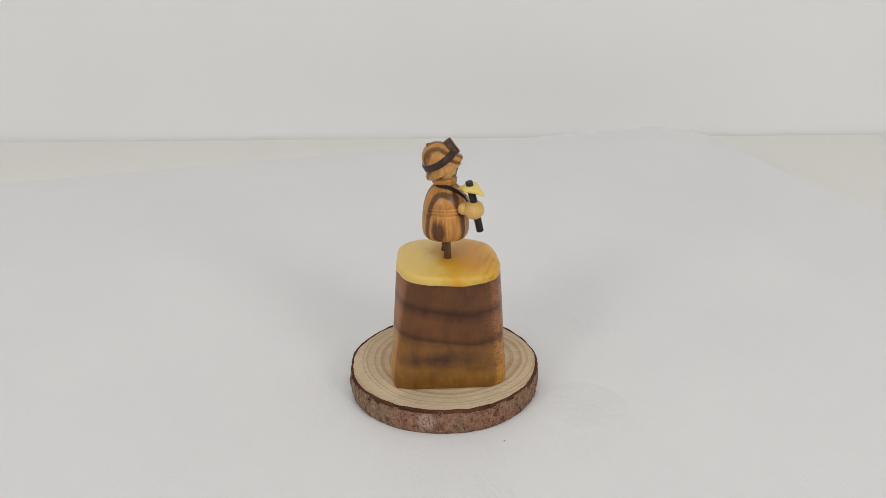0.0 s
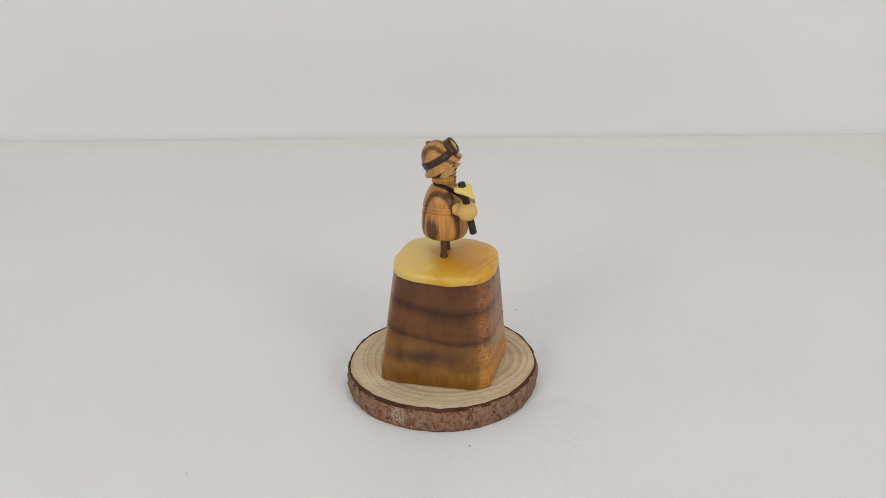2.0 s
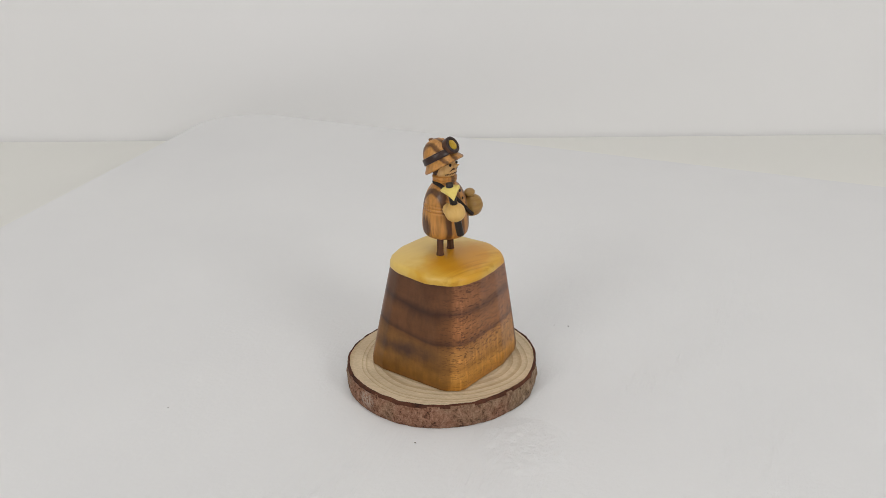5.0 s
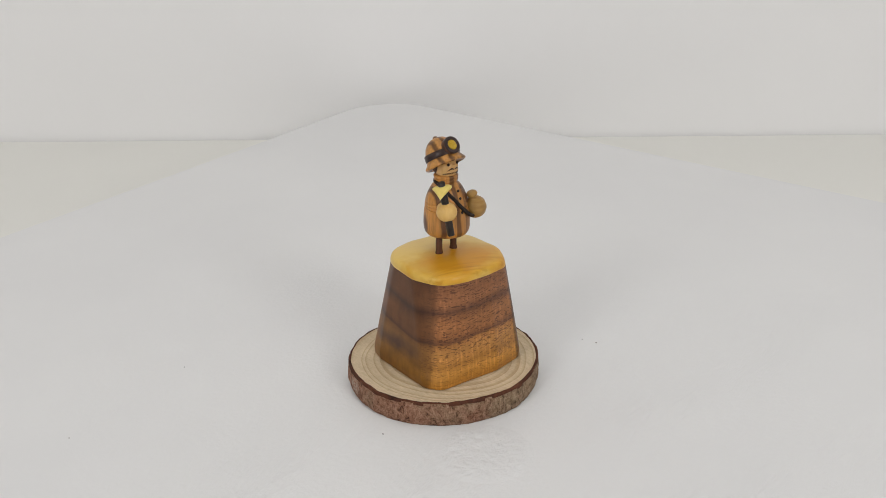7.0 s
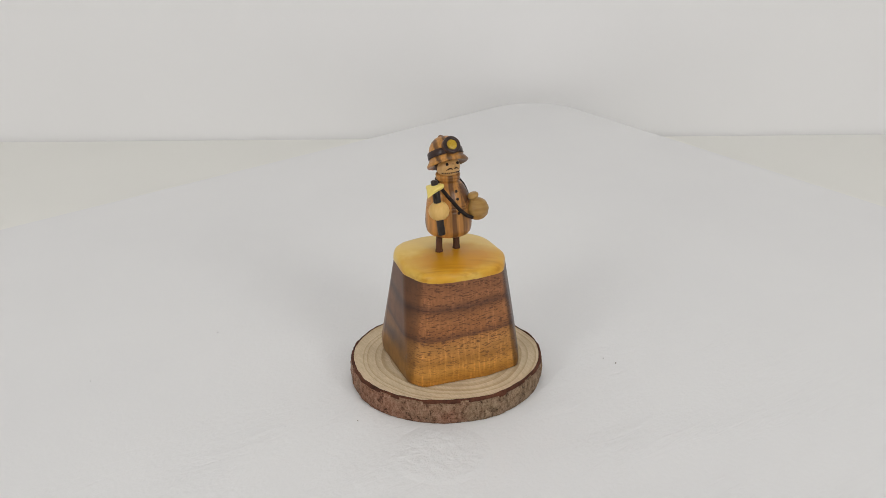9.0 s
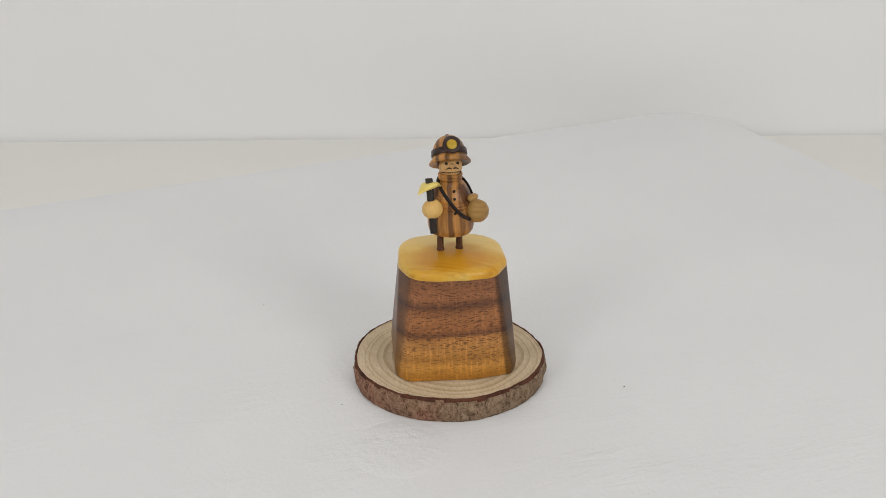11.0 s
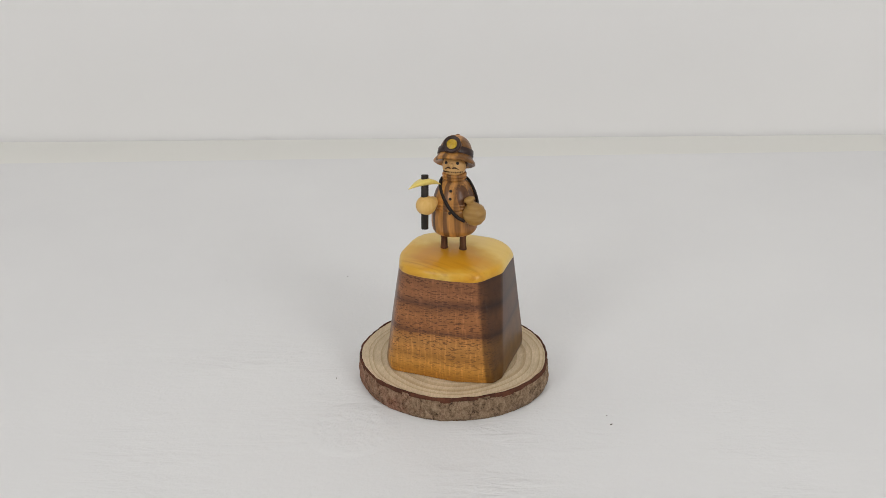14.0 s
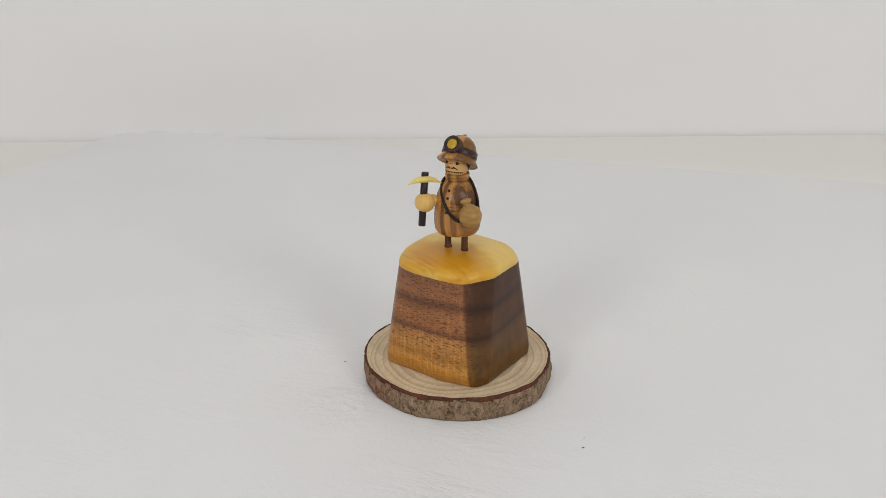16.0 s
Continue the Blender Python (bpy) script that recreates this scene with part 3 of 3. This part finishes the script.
def pedestal():
    ob = tagged(new("pedestal"), "tapered walnut block with yellow wood cap on the wood slice", "pedestal")
    bm = bmesh.new()
    foot, top = block_outline(0.0), block_outline(0.0495)
    rings = [[Vector(((p.x + 0.0042) * 0.945 - 0.0042, p.y * 0.945, 0.0)) for p in foot]]
    heights = [0.006, 0.02, 0.045, 0.08] + [0.13 + 0.87 * k / 15 for k in range(16)]
    for k in heights:
        ring = []
        for i in range(len(foot)):
            z = cap_seam(top[i]) * k
            q = block_outline(z)[i]
            tuck = 1 - 0.034 * max(0.0, 1 - z / 0.006) ** 2.2
            ring.append(Vector(((q.x + 0.0042) * tuck - 0.0042, q.y * tuck, z)))
        rings.append(ring)
    loops(bm, rings)
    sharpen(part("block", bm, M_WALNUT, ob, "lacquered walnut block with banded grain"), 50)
    bm = bmesh.new()
    rings = []
    mid = Vector((-0.0038, -0.0006))
    for lift, scale, soft in ((-0.0004, 0.99, 0.0), (0.0, 1.002, 0.05), (0.0009, 1.003, 0.35), (0.0020, 0.997, 0.7), (0.0030, 0.982, 0.95), (0.0036, 0.956, 1.0)):
        ring = []
        for p in block_outline(0.0495, soft):
            p = mid + (p - mid) * scale
            ring.append(Vector((p.x, p.y, cap_seam(p) + lift)))
        rings.append(ring)
    rim = list(rings[-1])
    for k in range(1, 13):
        t = 1 - k / 12.5
        rings.append([Vector((mid.x + (p.x - mid.x) * t, mid.y + (p.y - mid.y) * t, p.z + (CAP_TOP - p.z) * (1 - t ** 2.0))) for p in rim])
    loops(bm, rings)
    sharpen(part("cap", bm, M_CAP, ob, "satin yellow wood cap, slightly domed"), 50)
    return ob


CAP_TOP = 0.0553


def figurine():
    """A turned wooden miner doll: one plain mesh. x is forward, y its left, z up, in millimetres."""
    bm = bmesh.new()
    COAT, HELMET, FACE, BALL, BLADE, EBONY, LEG, LAMP, LENS, GOURD, CORD, BAND, HAIR = range(13)
    # legs
    for y in (-4.6, 4.6):
        lathe(bm, [(0, -1.5), (1.85, -1.5), (1.9, 0.3), (1.8, 0.9), (1.62, 2.0), (1.6, 6), (1.65, 11), (0, 11)], Matrix.Translation((0, y, 0)), LEG, 14)
    # coat with three turned grooves
    profile = [(0, 9.2), (5, 9.0), (8.2, 9.1), (9.6, 9.7), (10.5, 10.9), (10.95, 12.8), (11.1, 15), (11.0, 18), (10.8, 20.6), (10.65, 22.0),
               (10.4, 22.5), (10.1, 22.8), (10.4, 23.1), (10.42, 24.0), (10.05, 24.4), (10.3, 24.8), (10.2, 25.5), (9.85, 25.9), (10.0, 26.3),
               (9.55, 28), (8.8, 30), (7.8, 32), (6.7, 33.6), (5.4, 34.8), (4.9, 35.3), (5.0, 35.6), (5.65, 36.0), (5.75, 36.6), (5.35, 37.0), (5.75, 37.5), (5.85, 38.1), (5.5, 38.7), (4.7, 38.9), (3.5, 38.7), (0, 38.6)]
    lathe(bm, profile, Matrix(), COAT, 48)
    # buttons
    for z, r in ((32.0, 7.9), (28.6, 9.3), (22.0, 10.6)):
        ball(bm, (r, 0.2, z), (0.45, 0.75, 0.75), EBONY, segments=12, rows=8)
    # head
    ball(bm, (0.2, 0, 42), (5.7, 5.6, 5.6), FACE)
    lathe(bm, [(1.6, -1.2), (1.15, 0.9), (0.15, 3.3), (0, 3.4)], along((5.0, 0, 43.4), (8.8, 0, 45.2)), FACE, 10)
    for y in (-2.7, 2.7):
        ball(bm, (4.85, y, 44.6), (0.55, 0.7, 0.75), EBONY, segments=12, rows=8)
    for side in (-1, 1):
        tube(bm, spline([(5.95, 0.35 * side, 42.15), (5.75, 1.5 * side, 42.65), (5.2, 2.7 * side, 42.0), (4.8, 3.3 * side, 41.5)], 4),
             [0.12, 0.24, 0.32, 0.36, 0.36, 0.33, 0.28, 0.24, 0.2, 0.16, 0.14, 0.12, 0.08], HAIR, 8)
    # stitched beard line and burnt hair below the brim
    for k in range(13):
        a = radians(-57 + 9.5 * k)
        p = Vector((0.2 + 5.35 * math.cos(a), 5.3 * math.sin(a), 40.05 + 0.3 * math.cos(a * 2)))
        out = Vector((math.cos(a), math.sin(a), 0))
        turned = Matrix((out, Vector((-out.y, out.x, 0)), Vector((0, 0, 1)))).transposed().to_4x4()
        ball(bm, p, (0.26, 0.24, 0.3 + 0.1 * (k % 3)), HAIR, turned @ Matrix.Rotation(radians(14), 4, "X"), segments=8, rows=6)
    tube(bm, [Vector((0.2 + 5.45 * math.cos(radians(q)), 5.4 * math.sin(radians(q)), 40.3 + 0.3 * math.cos(radians(2 * q)))) for q in range(-60, 61, 10)], 0.13, HAIR, 6)
    ball(bm, (-1.2, 0, 42.6), (5.2, 5.85, 5.3), HAIR)
    # helmet, tilted back
    tilt = Matrix.Translation((-1.0, 0, 44.9)) @ Matrix.Rotation(radians(-31), 4, "Y")
    lathe(bm, [(0, -0.4), (5.6, -0.8), (8.0, -1.9), (9.2, -2.5), (9.85, -2.1), (9.8, -1.4), (9.0, -0.4), (8.2, 0.7), (7.9, 1.5), (7.85, 3), (7.5, 5), (6.6, 7.3), (5.2, 9.2), (3.4, 10.5), (1.4, 11.1), (0, 11.2)], tilt, HELMET, 44)
    ball(bm, tilt @ Vector((-0.2, 0, 11.1)), (1.5, 1.3, 0.8), HELMET, segments=14, rows=8)
    lathe(bm, [(7.6, 1.3), (8.35, 1.35), (8.5, 1.7), (8.35, 4.1), (8.1, 4.5), (7.4, 4.6)], tilt, BAND, 44)
    # head lamp
    lamp = along((1.7, 0, 51.6), (1.7 + math.cos(radians(36)), 0, 51.6 + math.sin(radians(36))))
    lathe(bm, [(0, -1.5), (3.5, -1.5), (3.7, 0), (4.1, 0.6), (4.15, 3.3), (0, 3.2)], lamp, LAMP, 32)
    lathe(bm, [(3.4, 3.1), (4.16, 3.25), (4.1, 3.7), (3.8, 4.0), (3.2, 4.05), (2.6, 3.7), (2.5, 3.2)], lamp, BAND, 32)
    lathe(bm, [(0, 3.2), (2.45, 3.2), (2.4, 3.7), (1.6, 4.0), (0, 4.1)], lamp, LENS, 24)
    # fist and sleeve of the right arm
    ball(bm, (11.9, -10.7, 25.6), (4.75, 4.85, 4.6), BALL)
    ball(bm, (7.4, -8.9, 25.6), (2.9, 3.0, 2.9), BALL, segments=20, rows=12)
    # pick
    top, foot = Vector((9.6, -11.7, 39.7)), Vector((14.8, -10.7, 14.8))
    length = (foot - top).length
    lathe(bm, [(0, 0), (1.45, 0), (1.7, 0.3), (1.75, length * 0.5), (1.7, length - 0.3), (1.5, length), (0, length)], along(top, foot), EBONY, 18)
    way = (top - foot).normalized()
    heart = top - way * 3.3
    blade = Vector((10.2, -11.6, 0)).normalized()
    blade = (blade - way * blade.dot(way)).normalized()
    cross = way.cross(blade)
    rings = []
    for k in range(-8, 9):
        s = k / 8
        p = heart + blade * (8.3 * s) - Vector((0, 0, 1)) * (2.4 * s * s + 0.8 * s)
        hw, hh = 4.5 * (1 - abs(s) ** 1.05) + 0.12, 1.35 * (1 - abs(s) ** 1.8) + 0.14
        ring = []
        for i in range(16):
            a = 2 * math.pi * i / 16
            c, e = math.cos(a), math.sin(a)
            ring.append(p + cross * (hw * math.copysign(abs(c) ** 0.75, c)) + way * (hh * math.copysign(abs(e) ** 0.9, e) + 0.5 * c * c * (1 - abs(s))))
        rings.append(ring)
    loops(bm, rings, BLADE)
    # flask
    low, high = Vector((7.6, 11.4, 21.5)), Vector((7.8, 8.9, 29.0))
    flask = along(low, high)
    prof = []
    for k in range(15):
        a = -math.pi / 2 + (math.pi / 2 + 1.12) * k / 14
        groove = 0.0 if k % 3 else 0.2
        prof.append((5.5 * math.cos(a) - groove, 5.5 * math.sin(a)))
    prof += [(2.0, 5.5), (1.8, 6.0), (2.1, 6.5), (2.6, 7.1), (2.65, 7.7), (2.2, 8.3), (1.2, 8.6), (0, 8.65)]
    lathe(bm, prof, flask, GOURD, 30)
    # strap
    tube(bm, spline([(-4.6, 0.8, 36.0), (-3.6, -3.9, 35.8), (0.6, -6.0, 35.4), (4.6, -5.6, 33.0), (8.2, -3.4, 29.2), (10.6, 0.2, 24.3), (11.2, 4.0, 20.6), (10.4, 7.4, 18.6)], 5), 0.95, CORD, 8, 0.75)
    tube(bm, spline([(-4.6, 0.8, 36.0), (-3.4, 4.2, 35.8), (-2.4, 6.6, 34.2), (-1.4, 9.0, 30.6), (-0.6, 10.8, 25.6), (2.2, 11.4, 21.5), (6.0, 10.6, 19.0)], 5), 0.9, CORD, 8, 0.75)
    for v in bm.verts:
        if v.co.z > 8.5:
            v.co.x -= 0.1 if v.co.z < 36 else 0.35
            v.co.y += 0.6
        v.co *= 0.965 * MM
    ob = new("miner_figurine", finish("miner_figurine", bm, [M_COAT, M_HELMET, M_FACE, M_BALL, M_BLADE, M_EBONY, M_LEG, M_LAMP, M_LENS, M_GOURD, M_CORD, M_BAND, M_HAIR]))
    sharpen(ob, 48)
    return tagged(ob, "small turned wooden miner doll with helmet lamp, pick and flask", "figurine")


TURNING = [(turntable(), pose(0, 0, 0)),
           (white_sheet(), pose(0, 0, SHEET_Z)),
           (wood_slice(), pose(-0.0055, -0.0031, SHEET_Z)),
           (pedestal(), pose(0, 0, SHEET_Z + 0.0119)),
           (figurine(), pose(-0.0039, -0.0020, SHEET_Z + 0.0119 + CAP_TOP - 0.0002, 0, 0, 7.0))]


def motions():
    """Everything on the turntable turns together about its upright axis."""
    for thing, rest in TURNING:
        walk(thing, [(t * 0.25, pose(0, 0, 0, 0, 0, turn_angle(t * 0.25)) @ rest) for t in range(65)])


motions()
